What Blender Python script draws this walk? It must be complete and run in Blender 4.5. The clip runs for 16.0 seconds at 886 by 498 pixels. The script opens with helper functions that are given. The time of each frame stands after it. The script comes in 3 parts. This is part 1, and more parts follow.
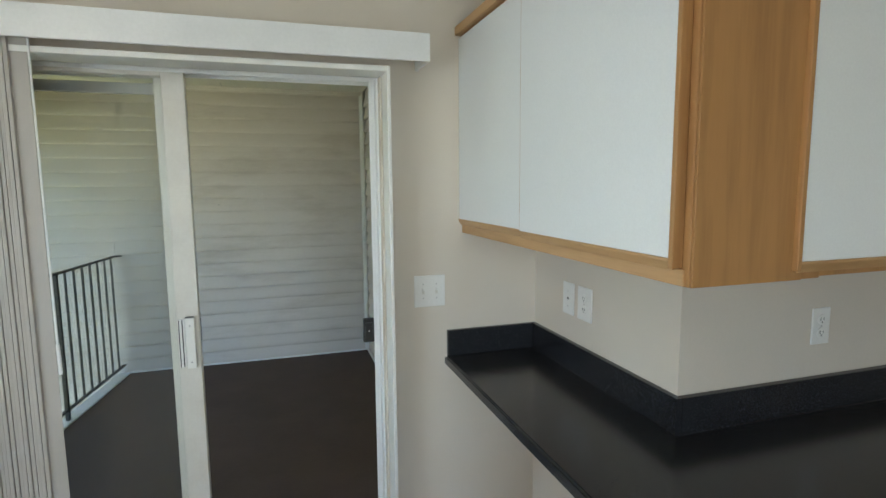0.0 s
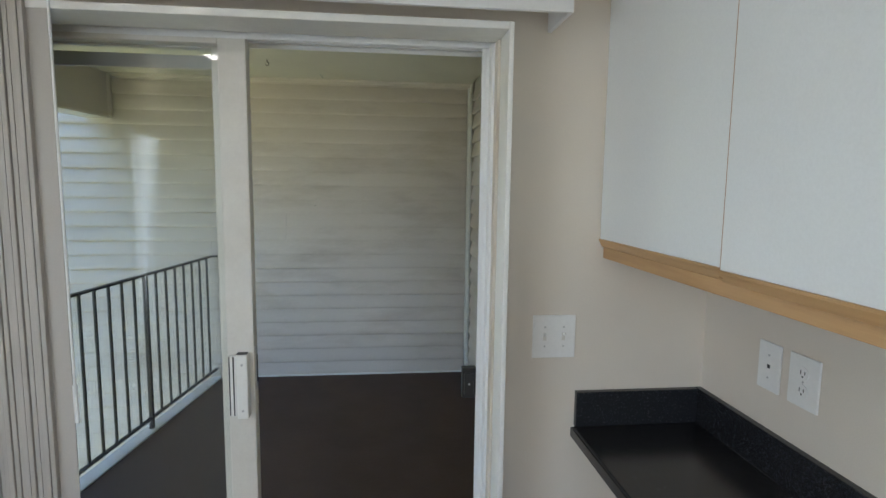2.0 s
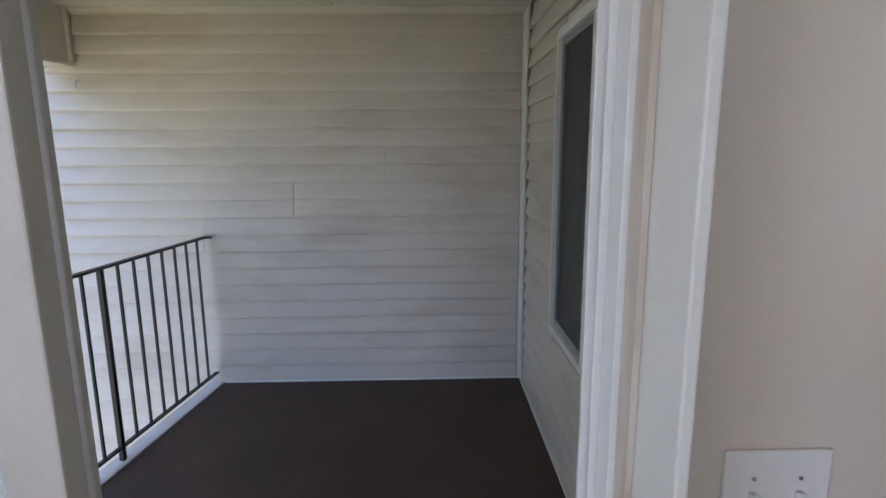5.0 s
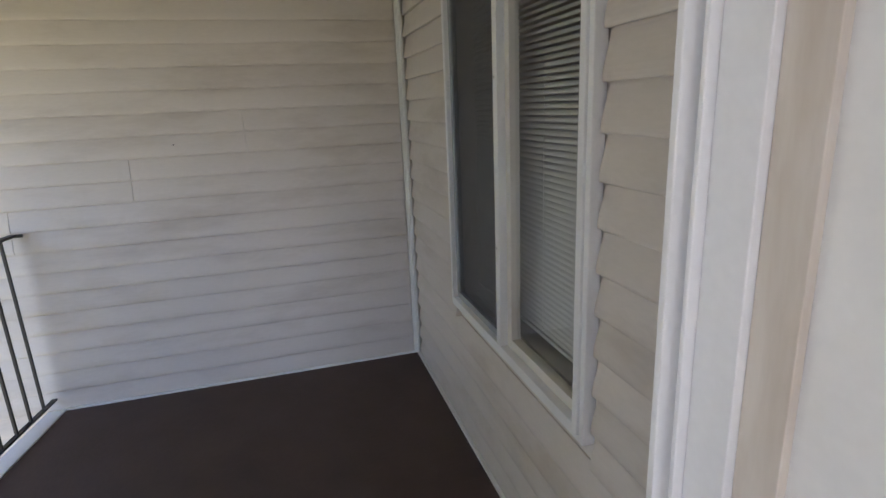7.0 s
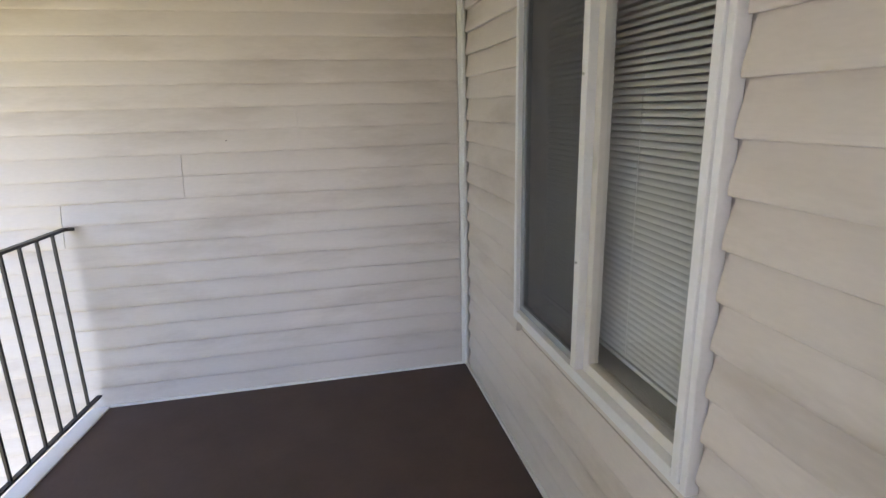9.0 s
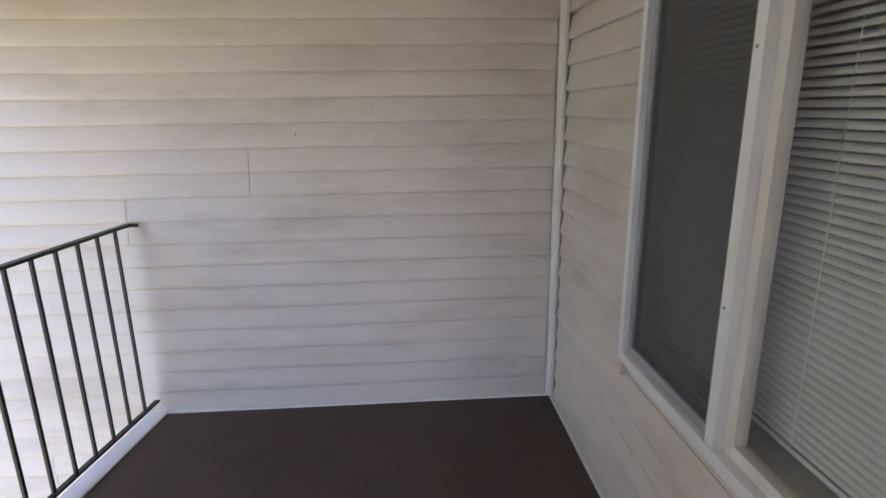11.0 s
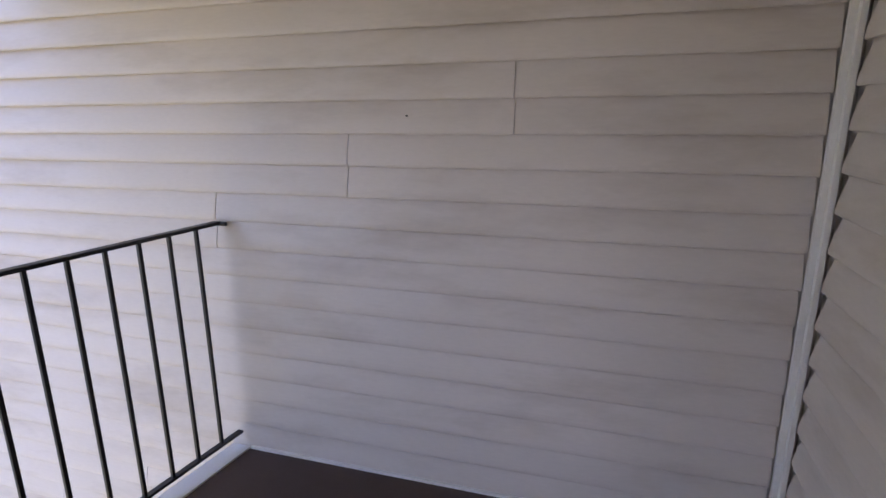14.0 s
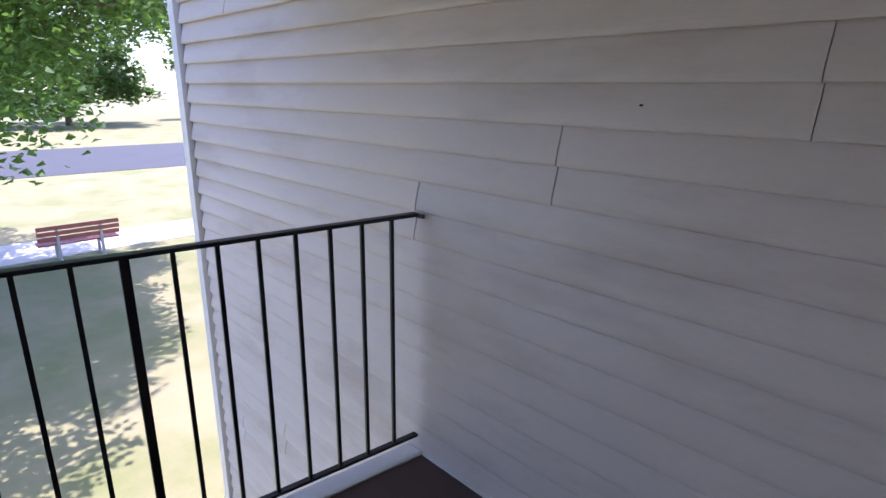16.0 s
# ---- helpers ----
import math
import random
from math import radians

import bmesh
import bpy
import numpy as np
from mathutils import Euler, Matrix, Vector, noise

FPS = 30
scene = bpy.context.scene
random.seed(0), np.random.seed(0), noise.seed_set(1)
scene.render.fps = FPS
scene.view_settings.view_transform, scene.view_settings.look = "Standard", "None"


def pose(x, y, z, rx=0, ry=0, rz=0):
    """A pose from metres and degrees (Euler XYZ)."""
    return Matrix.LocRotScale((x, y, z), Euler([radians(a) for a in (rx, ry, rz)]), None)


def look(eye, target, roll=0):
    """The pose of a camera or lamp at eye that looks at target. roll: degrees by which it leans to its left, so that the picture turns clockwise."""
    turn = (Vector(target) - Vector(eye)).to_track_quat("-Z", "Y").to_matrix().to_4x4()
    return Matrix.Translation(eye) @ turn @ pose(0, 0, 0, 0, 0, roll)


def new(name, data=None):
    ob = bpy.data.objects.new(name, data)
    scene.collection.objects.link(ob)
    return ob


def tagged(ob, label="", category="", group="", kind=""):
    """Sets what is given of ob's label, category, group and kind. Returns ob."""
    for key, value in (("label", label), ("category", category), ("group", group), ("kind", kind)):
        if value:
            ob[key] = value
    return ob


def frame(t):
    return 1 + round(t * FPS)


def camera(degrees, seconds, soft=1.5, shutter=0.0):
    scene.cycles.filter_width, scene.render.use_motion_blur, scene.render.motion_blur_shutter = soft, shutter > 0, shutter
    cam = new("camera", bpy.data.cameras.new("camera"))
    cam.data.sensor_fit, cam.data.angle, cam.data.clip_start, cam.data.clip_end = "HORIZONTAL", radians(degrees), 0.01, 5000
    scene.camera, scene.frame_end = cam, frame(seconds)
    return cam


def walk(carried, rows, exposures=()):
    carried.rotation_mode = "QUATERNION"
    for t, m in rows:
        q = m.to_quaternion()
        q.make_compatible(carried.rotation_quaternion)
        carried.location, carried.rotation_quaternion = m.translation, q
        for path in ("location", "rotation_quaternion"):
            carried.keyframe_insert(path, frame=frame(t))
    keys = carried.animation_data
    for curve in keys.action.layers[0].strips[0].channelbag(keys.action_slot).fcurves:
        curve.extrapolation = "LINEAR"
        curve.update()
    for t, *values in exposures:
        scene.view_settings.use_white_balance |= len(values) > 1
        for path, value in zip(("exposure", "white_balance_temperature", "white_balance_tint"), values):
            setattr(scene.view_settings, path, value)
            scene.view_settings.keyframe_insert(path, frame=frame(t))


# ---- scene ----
cam = camera(79.0, 16.0)
PATH = [
    (0, (-0.808, -5.088, 1.592), (-0.219, -3.192, 1.354), -0.5),
    (0.5, (-0.781, -4.949, 1.571), (-0.341, -3.011, 1.343), -0.0),
    (1, (-0.76, -4.779, 1.586), (-0.415, -2.824, 1.34), 0.4),
    (1.5, (-0.727, -4.647, 1.593), (-0.472, -2.676, 1.367), 0.9),
    (2, (-0.72, -4.502, 1.597), (-0.501, -2.527, 1.369), 0.7),
    (2.5, (-0.664, -4.32, 1.596), (-0.511, -2.341, 1.351), 0.3),
    (3, (-0.611, -4.151, 1.595), (-0.549, -2.166, 1.358), 0.0),
    (3.5, (-0.624, -3.969, 1.569), (-0.601, -1.985, 1.321), 0.1),
    (6, (-0.631, -3.352, 1.585), (-0.487, -1.412, 1.124), -2.1),
    (6.5, (-0.651, -3.285, 1.583), (-0.318, -1.378, 1.083), -2.3),
    (7, (-0.708, -3.219, 1.58), (-0.185, -1.359, 1.062), -2.5),
    (7.5, (-0.718, -3.181, 1.572), (-0.111, -1.344, 1.064), -3.0),
    (8, (-0.729, -3.132, 1.558), (-0.176, -1.272, 1.076), -3.4),
    (8.5, (-0.779, -3.102, 1.578), (-0.298, -1.223, 1.091), -2.5),
    (9, (-0.796, -3.027, 1.574), (-0.385, -1.137, 1.064), -1.4),
    (9.5, (-0.812, -2.986, 1.582), (-0.469, -1.089, 1.049), -0.6),
    (12, (-0.729, -2.3, 1.513), (-0.704, -0.354, 1.05), -0.5),
    (12.5, (-0.721, -2.149, 1.509), (-0.735, -0.199, 1.064), 0.1),
    (13, (-0.701, -2.024, 1.496), (-0.808, -0.077, 1.051), -0.1),
    (13.5, (-0.676, -1.897, 1.458), (-0.972, 0.026, 0.991), -0.3),
    (14, (-0.61, -1.772, 1.439), (-1.178, 0.082, 0.951), -0.5),
    (14.5, (-0.56, -1.657, 1.431), (-1.38, 0.097, 0.929), -0.1),
    (15, (-0.561, -1.559, 1.424), (-1.58, 0.085, 0.913), 0.4),
    (15.5, (-0.601, -1.424, 1.43), (-1.819, 0.073, 0.905), 0.9),
    (16, (-0.647, -1.312, 1.456), (-2.006, 0.044, 0.897), 0.9),
]
walk(cam, [(t, look(eye, target, roll)) for t, eye, target, roll in PATH],
     exposures=[(0, 2.65, 5950, 6), (2, 2.4, 5900, 11), (3.5, 2.25, 5600, 18), (7, 2.5, 6050, 25), (8.5, 3.25, 6250, 26), (9.5, 3.0, 6150, 27), (12.5, 2.75, 6150, 34), (14, 2.4, 6050, 36), (16, 1.75, 5600, 33)])

# ---------------- world and light ----------------
SUN_DIR = Vector((-0.16, 0.26, 0.95)).normalized()      # towards the sun
world = bpy.data.worlds.new("world")
scene.world = world
world.use_nodes = True
wn = world.node_tree.nodes
sky = wn.new("ShaderNodeTexSky")
sky.sky_type = "NISHITA"
sky.sun_disc = False
sky.sun_elevation = math.asin(SUN_DIR.z)
sky.sun_rotation = math.atan2(SUN_DIR.x, SUN_DIR.y)
world.node_tree.links.new(sky.outputs[0], wn["Background"].inputs[0])
wn["Background"].inputs[1].default_value = 0.15

sun = new("sun", bpy.data.lights.new("sun", "SUN"))
sun.data.energy = 3.2
sun.data.angle = radians(0.53)
sun.data.color = (1.0, 0.95, 0.88)
sun.matrix_world = look(SUN_DIR * 40, (0, 0, 0))

# daylight through the dining window
day = new("window_daylight", bpy.data.lights.new("window_daylight", "AREA"))
day.data.shape, day.data.size, day.data.size_y = "RECTANGLE", 0.95, 1.2
day.data.energy = 3.5
day.data.color = (0.86, 0.94, 1.0)
day.matrix_world = look((-2.30, -4.485, 1.30), (0.0, -4.3, 1.1))

# added fill lamp at the unseen back wall, brightens the kitchen cabinets
fill_lamp = new("back_fill", bpy.data.lights.new("back_fill", "AREA"))
fill_lamp.data.shape, fill_lamp.data.size, fill_lamp.data.size_y = "RECTANGLE", 1.6, 1.4
fill_lamp.data.energy = 4.6
fill_lamp.data.color = (0.95, 0.97, 1.0)
fill_lamp.matrix_world = look((-0.69, -8.43, 1.29), (0.1, -4.0, 1.2))

# ---------------- materials ----------------


def mat(name, base, rough=0.5, metal=0.0, dark=None, amount=0.3, scale=3.0, grain=120.0, bump=0.1,
        stretch=(1, 1, 1), per_piece=0.0, spec=0.5, blot=(0.45, 0.75)):
    """A surface with stains at one scale and fine grain and relief at another, in world metres."""
    m = bpy.data.materials.new(name)
    m.use_nodes = True
    nt = m.node_tree
    n, l = nt.nodes, nt.links
    p = n["Principled BSDF"]
    p.inputs["Roughness"].default_value = rough
    p.inputs["Metallic"].default_value = metal
    p.inputs["Specular IOR Level"].default_value = spec
    geo = n.new("ShaderNodeNewGeometry")
    mp = n.new("ShaderNodeMapping")
    mp.inputs["Scale"].default_value = stretch
    l.new(geo.outputs["Position"], mp.inputs["Vector"])
    big = n.new("ShaderNodeTexNoise")
    big.inputs["Scale"].default_value = scale
    big.inputs["Detail"].default_value = 5
    big.inputs["Roughness"].default_value = 0.6
    l.new(mp.outputs[0], big.inputs["Vector"])
    ramp = n.new("ShaderNodeMapRange")
    ramp.inputs["From Min"].default_value, ramp.inputs["From Max"].default_value = blot
    ramp.inputs["To Max"].default_value = amount
    l.new(big.outputs["Fac"], ramp.inputs["Value"])
    fine = n.new("ShaderNodeTexNoise")
    fine.inputs["Scale"].default_value = grain
    fine.inputs["Detail"].default_value = 3
    l.new(mp.outputs[0], fine.inputs["Vector"])
    mix = n.new("ShaderNodeMix")
    mix.data_type = "RGBA"
    mix.inputs["A"].default_value = (*base, 1)
    d = dark or tuple(c * 0.6 for c in base)
    mix.inputs["B"].default_value = (*d, 1)
    l.new(ramp.outputs[0], mix.inputs["Factor"])
    hsv = n.new("ShaderNodeHueSaturation")
    l.new(mix.outputs["Result"], hsv.inputs["Color"])
    v = n.new("ShaderNodeMapRange")
    v.inputs["To Min"].default_value, v.inputs["To Max"].default_value = 0.95, 1.05
    l.new(fine.outputs["Fac"], v.inputs["Value"])
    if per_piece:
        info = n.new("ShaderNodeObjectInfo")
        r = n.new("ShaderNodeMapRange")
        r.inputs["To Min"].default_value, r.inputs["To Max"].default_value = 1 - per_piece, 1 + per_piece
        l.new(info.outputs["Random"], r.inputs["Value"])
        mul = n.new("ShaderNodeMath")
        mul.operation = "MULTIPLY"
        l.new(v.outputs[0], mul.inputs[0])
        l.new(r.outputs[0], mul.inputs[1])
        l.new(mul.outputs[0], hsv.inputs["Value"])
    else:
        l.new(v.outputs[0], hsv.inputs["Value"])
    l.new(hsv.outputs[0], p.inputs["Base Color"])
    if bump:
        b = n.new("ShaderNodeBump")
        b.inputs["Strength"].default_value = bump
        b.inputs["Distance"].default_value = 0.002
        l.new(fine.outputs["Fac"], b.inputs["Height"])
        l.new(b.outputs[0], p.inputs["Normal"])
    return m


def glass_mat(name, tint=(0.93, 0.97, 0.95), ior=1.35):
    m = bpy.data.materials.new(name)
    m.use_nodes = True
    nt = m.node_tree
    n, l = nt.nodes, nt.links
    n.remove(n["Principled BSDF"])
    tr = n.new("ShaderNodeBsdfTransparent")
    tr.inputs["Color"].default_value = (*tint, 1)
    gl = n.new("ShaderNodeBsdfGlossy")
    gl.inputs["Roughness"].default_value = 0.01
    lw = n.new("ShaderNodeLayerWeight")
    lw.inputs["Blend"].default_value = 0.5
    pw = n.new("ShaderNodeMath")
    pw.operation = "POWER"
    pw.inputs[1].default_value = 5.0
    l.new(lw.outputs["Facing"], pw.inputs[0])
    fr = n.new("ShaderNodeMapRange")
    fr.inputs["To Min"].default_value = ((ior - 1) / (ior + 1)) ** 2
    fr.inputs["To Max"].default_value = 0.85
    l.new(pw.outputs[0], fr.inputs["Value"])
    mx = n.new("ShaderNodeMixShader")
    l.new(fr.outputs[0], mx.inputs[0])
    l.new(tr.outputs[0], mx.inputs[1])
    l.new(gl.outputs[0], mx.inputs[2])
    l.new(mx.outputs[0], n["Material Output"].inputs["Surface"])
    return m


M_SIDING = mat("vinyl_siding", (0.63, 0.57, 0.51), 0.45, dark=(0.40, 0.335, 0.27), amount=0.80, scale=1.9,
               grain=60, bump=0.06, stretch=(0.55, 0.55, 2.2), per_piece=0.025, blot=(0.5, 0.8))
M_SIDING_TRIM = mat("siding_trim", (0.68, 0.63, 0.57), 0.4, dark=(0.45, 0.4, 0.34), amount=0.25, scale=4, grain=80, bump=0.03)
M_PAINT = mat("beige_wall_paint", (0.70, 0.63, 0.54), 0.7, amount=0.10, scale=1.3, grain=260, bump=0.16)
M_CEIL = mat("white_ceiling", (0.76, 0.74, 0.70), 0.85, amount=0.1, scale=1.5, grain=150, bump=0.35)
M_SOFFIT = mat("porch_ceiling_paint", (0.66, 0.64, 0.57), 0.8, amount=0.18, scale=2.0, grain=90, bump=0.25)
M_WHITE = mat("white_gloss_paint", (0.80, 0.79, 0.75), 0.38, dark=(0.6, 0.53, 0.44), amount=0.2, scale=5, grain=70, bump=0.05)
M_BOARD = mat("blotched_tan_jamb", (0.66, 0.60, 0.52), 0.5, dark=(0.42, 0.31, 0.20), amount=0.7, scale=5, grain=70, bump=0.08, stretch=(3, 3, 0.5))
M_VINYL = mat("white_vinyl_frame", (0.80, 0.80, 0.79), 0.35, dark=(0.55, 0.55, 0.53), amount=0.18, scale=6, grain=90, bump=0.03)
M_ALU = mat("pale_door_frame", (0.70, 0.67, 0.61), 0.4, dark=(0.5, 0.45, 0.38), amount=0.3, scale=6, grain=90, bump=0.04)
M_GREYFRAME = mat("grey_sash", (0.30, 0.32, 0.33), 0.45, amount=0.2, scale=8)
M_DECK = mat("brown_deck_coating", (0.094, 0.060, 0.050), 0.7, dark=(0.058, 0.038, 0.033), amount=0.75, scale=2.6, grain=45, bump=0.5, blot=(0.35, 0.7))
M_IRON = mat("black_painted_iron", (0.018, 0.018, 0.022), 0.42, dark=(0.05, 0.035, 0.025), amount=0.3, scale=12, grain=150, bump=0.12)
M_OAK = mat("oak", (0.43, 0.225, 0.082), 0.40, dark=(0.24, 0.11, 0.036), amount=0.75, scale=9, grain=70, bump=0.10, stretch=(2.2, 2.2, 0.16))
M_OAK_H = mat("oak_rail", (0.54, 0.33, 0.15), 0.42, dark=(0.34, 0.19, 0.08), amount=0.75, scale=9, grain=70, bump=0.10, stretch=(0.5, 0.16, 3.0))
M_LAMINATE = mat("white_laminate", (0.80, 0.82, 0.82), 0.33, amount=0.06, scale=2, grain=200, bump=0)
M_COUNTER = mat("black_speckled_laminate", (0.018, 0.019, 0.022), 0.20, dark=(0.055, 0.058, 0.065), amount=0.9, scale=160, grain=420, bump=0.05, blot=(0.55, 0.75))
M_PLATE = mat("white_plastic_plate", (0.82, 0.81, 0.78), 0.3, amount=0.05, scale=6, grain=90, bump=0.01)
M_BLACK = mat("black_plastic", (0.012, 0.012, 0.012), 0.4, amount=0.1, scale=20, grain=90, bump=0.05)
M_STEEL = mat("dull_steel", (0.55, 0.54, 0.52), 0.35, metal=1.0, amount=0.2, scale=20, grain=200, bump=0.05)
M_BLIND = mat("vertical_blind_fabric", (0.46, 0.43, 0.39), 0.75, amount=0.12, scale=4, grain=320, bump=0.2)
M_SLAT = mat("white_blind_slat", (0.62, 0.61, 0.58), 0.4, amount=0.08, scale=8, grain=80, bump=0.02)
M_KFLOOR = mat("tan_vinyl_floor", (0.42, 0.34, 0.25), 0.45, amount=0.3, scale=3, grain=60, bump=0.1)
M_GRASS = mat("sunny_grass", (0.17, 0.175, 0.06), 0.9, dark=(0.27, 0.23, 0.12), amount=0.9, scale=0.7, grain=14, bump=0.8, blot=(0.35, 0.65))
M_PATH = mat("pale_concrete", (0.46, 0.44, 0.41), 0.85, amount=0.25, scale=1.2, grain=30, bump=0.3)
M_ROAD = mat("asphalt", (0.055, 0.056, 0.06), 0.85, amount=0.3, scale=0.6, grain=25, bump=0.3)
M_BARK = mat("bark", (0.13, 0.095, 0.065), 0.9, amount=0.6, scale=6, grain=40, bump=0.9, stretch=(1, 1, 0.3))
M_REDWOOD = mat("red_painted_wood", (0.34, 0.10, 0.08), 0.55, amount=0.4, scale=5, grain=60, bump=0.15)
M_CONC = mat("bench_concrete", (0.42, 0.40, 0.38), 0.85, amount=0.2, scale=4, grain=50, bump=0.2)
M_ROOF = mat("dark_shingle", (0.07, 0.065, 0.06), 0.9, amount=0.3, scale=2, grain=30, bump=0.4)
M_CARPET = mat("grey_carpet", (0.30, 0.28, 0.26), 0.95, amount=0.2, scale=4, grain=200, bump=0.4)
M_GLASS = glass_mat("door_glass", (0.975, 0.99, 0.985))
M_WGLASS = glass_mat("window_glass", (0.97, 0.98, 0.98))
M_SCREEN = mat("grey_screen_mesh", (0.09, 0.09, 0.095), 0.6, amount=0.1, scale=20, grain=90, bump=0)

def leaf_mat(name, a, b):
    m = mat(name, a, 0.5, dark=b, amount=1.0, scale=1.1, grain=9, bump=0, blot=(0.35, 0.65))
    nt = m.node_tree
    p = nt.nodes["Principled BSDF"]
    tl = nt.nodes.new("ShaderNodeBsdfTranslucent")
    tl.inputs["Color"].default_value = (0.16, 0.30, 0.04, 1)
    mx = nt.nodes.new("ShaderNodeMixShader")
    mx.inputs[0].default_value = 0.4
    nt.links.new(p.outputs[0], mx.inputs[1])
    nt.links.new(tl.outputs[0], mx.inputs[2])
    nt.links.new(mx.outputs[0], nt.nodes["Material Output"].inputs["Surface"])
    return m


M_LEAF = leaf_mat("maple_leaf", (0.095, 0.175, 0.035), (0.05, 0.12, 0.03))
M_FARLEAF = leaf_mat("far_leaf", (0.075, 0.125, 0.04), (0.03, 0.07, 0.025))

m_lamp = bpy.data.materials.new("lit_opal_glass")
m_lamp.use_nodes = True
m_lamp.node_tree.nodes["Principled BSDF"].inputs["Base Color"].default_value = (0.9, 0.88, 0.82, 1)
m_lamp.node_tree.nodes["Principled BSDF"].inputs["Roughness"].default_value = 0.25
m_lamp.node_tree.nodes["Principled BSDF"].inputs["Emission Color"].default_value = (1.0, 0.93, 0.8, 1)
m_lamp.node_tree.nodes["Principled BSDF"].inputs["Emission Strength"].default_value = 6.0

# ---------------- mesh helpers ----------------


def box(bm, x0, x1, y0, y1, z0, z1, bevel=0.0):
    """An axis-aligned block, its edges rounded by bevel."""
    r = bmesh.ops.create_cube(bm, size=1.0)
    vs = r["verts"]
    bmesh.ops.scale(bm, vec=(x1 - x0, y1 - y0, z1 - z0), verts=vs)
    bmesh.ops.translate(bm, vec=((x0 + x1) / 2, (y0 + y1) / 2, (z0 + z1) / 2), verts=vs)
    if bevel:
        es = list({e for v in vs for e in v.link_edges})
        bmesh.ops.bevel(bm, geom=es, offset=bevel, segments=2, affect="EDGES", profile=0.6)


def boxes(*specs, bevel=0.0):
    bm = bmesh.new()
    for s in specs:
        box(bm, *s, bevel=bevel)
    return bm


def rod(bm, a, b, r0, r1=None, sides=10, caps=True):
    """A round bar from a to b."""
    a, b = Vector(a), Vector(b)
    d = b - a
    m = Matrix.Translation((a + b) / 2) @ d.to_track_quat("Z", "Y").to_matrix().to_4x4()
    bmesh.ops.create_cone(bm, cap_ends=caps, segments=sides, radius1=r0, radius2=r0 if r1 is None else r1,
                          depth=d.length, matrix=m)


def extrude(profile, along, lo, hi, up=None):
    """A bar with a closed profile [(u, z)], run along 'x' or 'y' from lo to hi; u is the other axis."""
    bm = bmesh.new()
    rings = []
    for w in (lo, hi):
        rings.append([bm.verts.new((w, u, z) if along == "x" else (u, w, z)) for u, z in profile])
    k = len(profile)
    for i in range(k):
        bm.faces.new((rings[0][i], rings[0][(i + 1) % k], rings[1][(i + 1) % k], rings[1][i]))
    bm.faces.new(rings[0][::-1])
    bm.faces.new(rings[1])
    bmesh.ops.recalc_face_normals(bm, faces=bm.faces)
    return bm


OFF = Vector((0.0, 0.0, 0.0))     # where the part of the plan that is being drawn lies


def mesh_from(name, bm, material, smooth=False):
    bmesh.ops.translate(bm, vec=OFF, verts=bm.verts)
    me = bpy.data.meshes.new(name)
    bm.to_mesh(me)
    bm.free()
    me.materials.append(material)
    if smooth:
        for poly in me.polygons:
            poly.use_smooth = True
    return me


def part(name, bm, material, parent, label="", smooth=False):
    """Links a bmesh, drawn in world metres, as one part under its thing."""
    ob = new(name, mesh_from(name, bm, material, smooth))
    ob.parent = parent
    up = parent
    m = Matrix()
    while up is not None:
        m = up.matrix_basis.copy() if up.parent is None else m
        up = up.parent
    ob.matrix_parent_inverse = m.inverted() if parent.parent is None else Matrix()
    if label:
        ob["label"] = label
    return ob


def thing(name, base, label, category, group="", kind=""):
    ob = new(name)
    ob.empty_display_size = 0.05
    ob.matrix_basis = Matrix.Translation(Vector(base) + OFF)
    return tagged(ob, label, category, group, kind)


def setting(name, bm, material, label, category):
    ob = new(name, mesh_from(name, bm, material))
    return tagged(ob, label, category, kind="structure")


# ---------------- the structure ----------------
C = 0.1143           # height of one siding course
KF = -0.11           # kitchen floor
CEIL = 2.44
GROUND = -2.6
WALL_IN, WALL_OUT = -2.93, -2.860      # faces of the wall with the sliding door
LEFT, KLEFT, BACK = -4.30, -2.32, -8.5
DX0, DX1, DTOP = -2.02, -0.455, 1.985  # door opening

KITCHEN = Vector((0.082, -0.008, 0.052))   # the kitchen's plan against the balcony's
OFF = KITCHEN
setting("wall_door", boxes((KLEFT, DX0, WALL_IN, WALL_OUT, KF, 2.6), (DX1, 0.21, WALL_IN, WALL_OUT, KF, 2.6),
                           (DX0, DX1, WALL_IN, WALL_OUT, DTOP, 2.6), (DX0, DX1, WALL_IN, WALL_OUT, KF - 0.2, -0.03)),
        M_PAINT, "beige painted kitchen wall around a sliding glass door", "wall")
setting("wall_kitchen_side", boxes((0.21, 0.36, -3.84, WALL_OUT, KF, 2.6)), M_PAINT,
        "beige painted wall behind the narrow counter", "wall")
setting("wall_kitchen_return", boxes((0.36, 3.0, -3.84, -3.70, KF, 2.6)), M_PAINT,
        "beige painted kitchen wall above the black counter", "wall")
setting("wall_kitchen_end", boxes((3.0, 3.12, BACK, -3.70, KF, 2.6)), M_PAINT, "beige painted end wall of the kitchen", "wall")
setting("wall_back", boxes((KLEFT, -1.7, BACK - 0.12, BACK, KF, 2.6), (0.1, 3.0, BACK - 0.12, BACK, KF, 2.6), (-1.7, 0.1, BACK - 0.12, BACK, KF, 0.5), (-1.7, 0.1, BACK - 0.12, BACK, 2.1, 2.6)), M_PAINT, "beige painted back wall of the room", "wall")
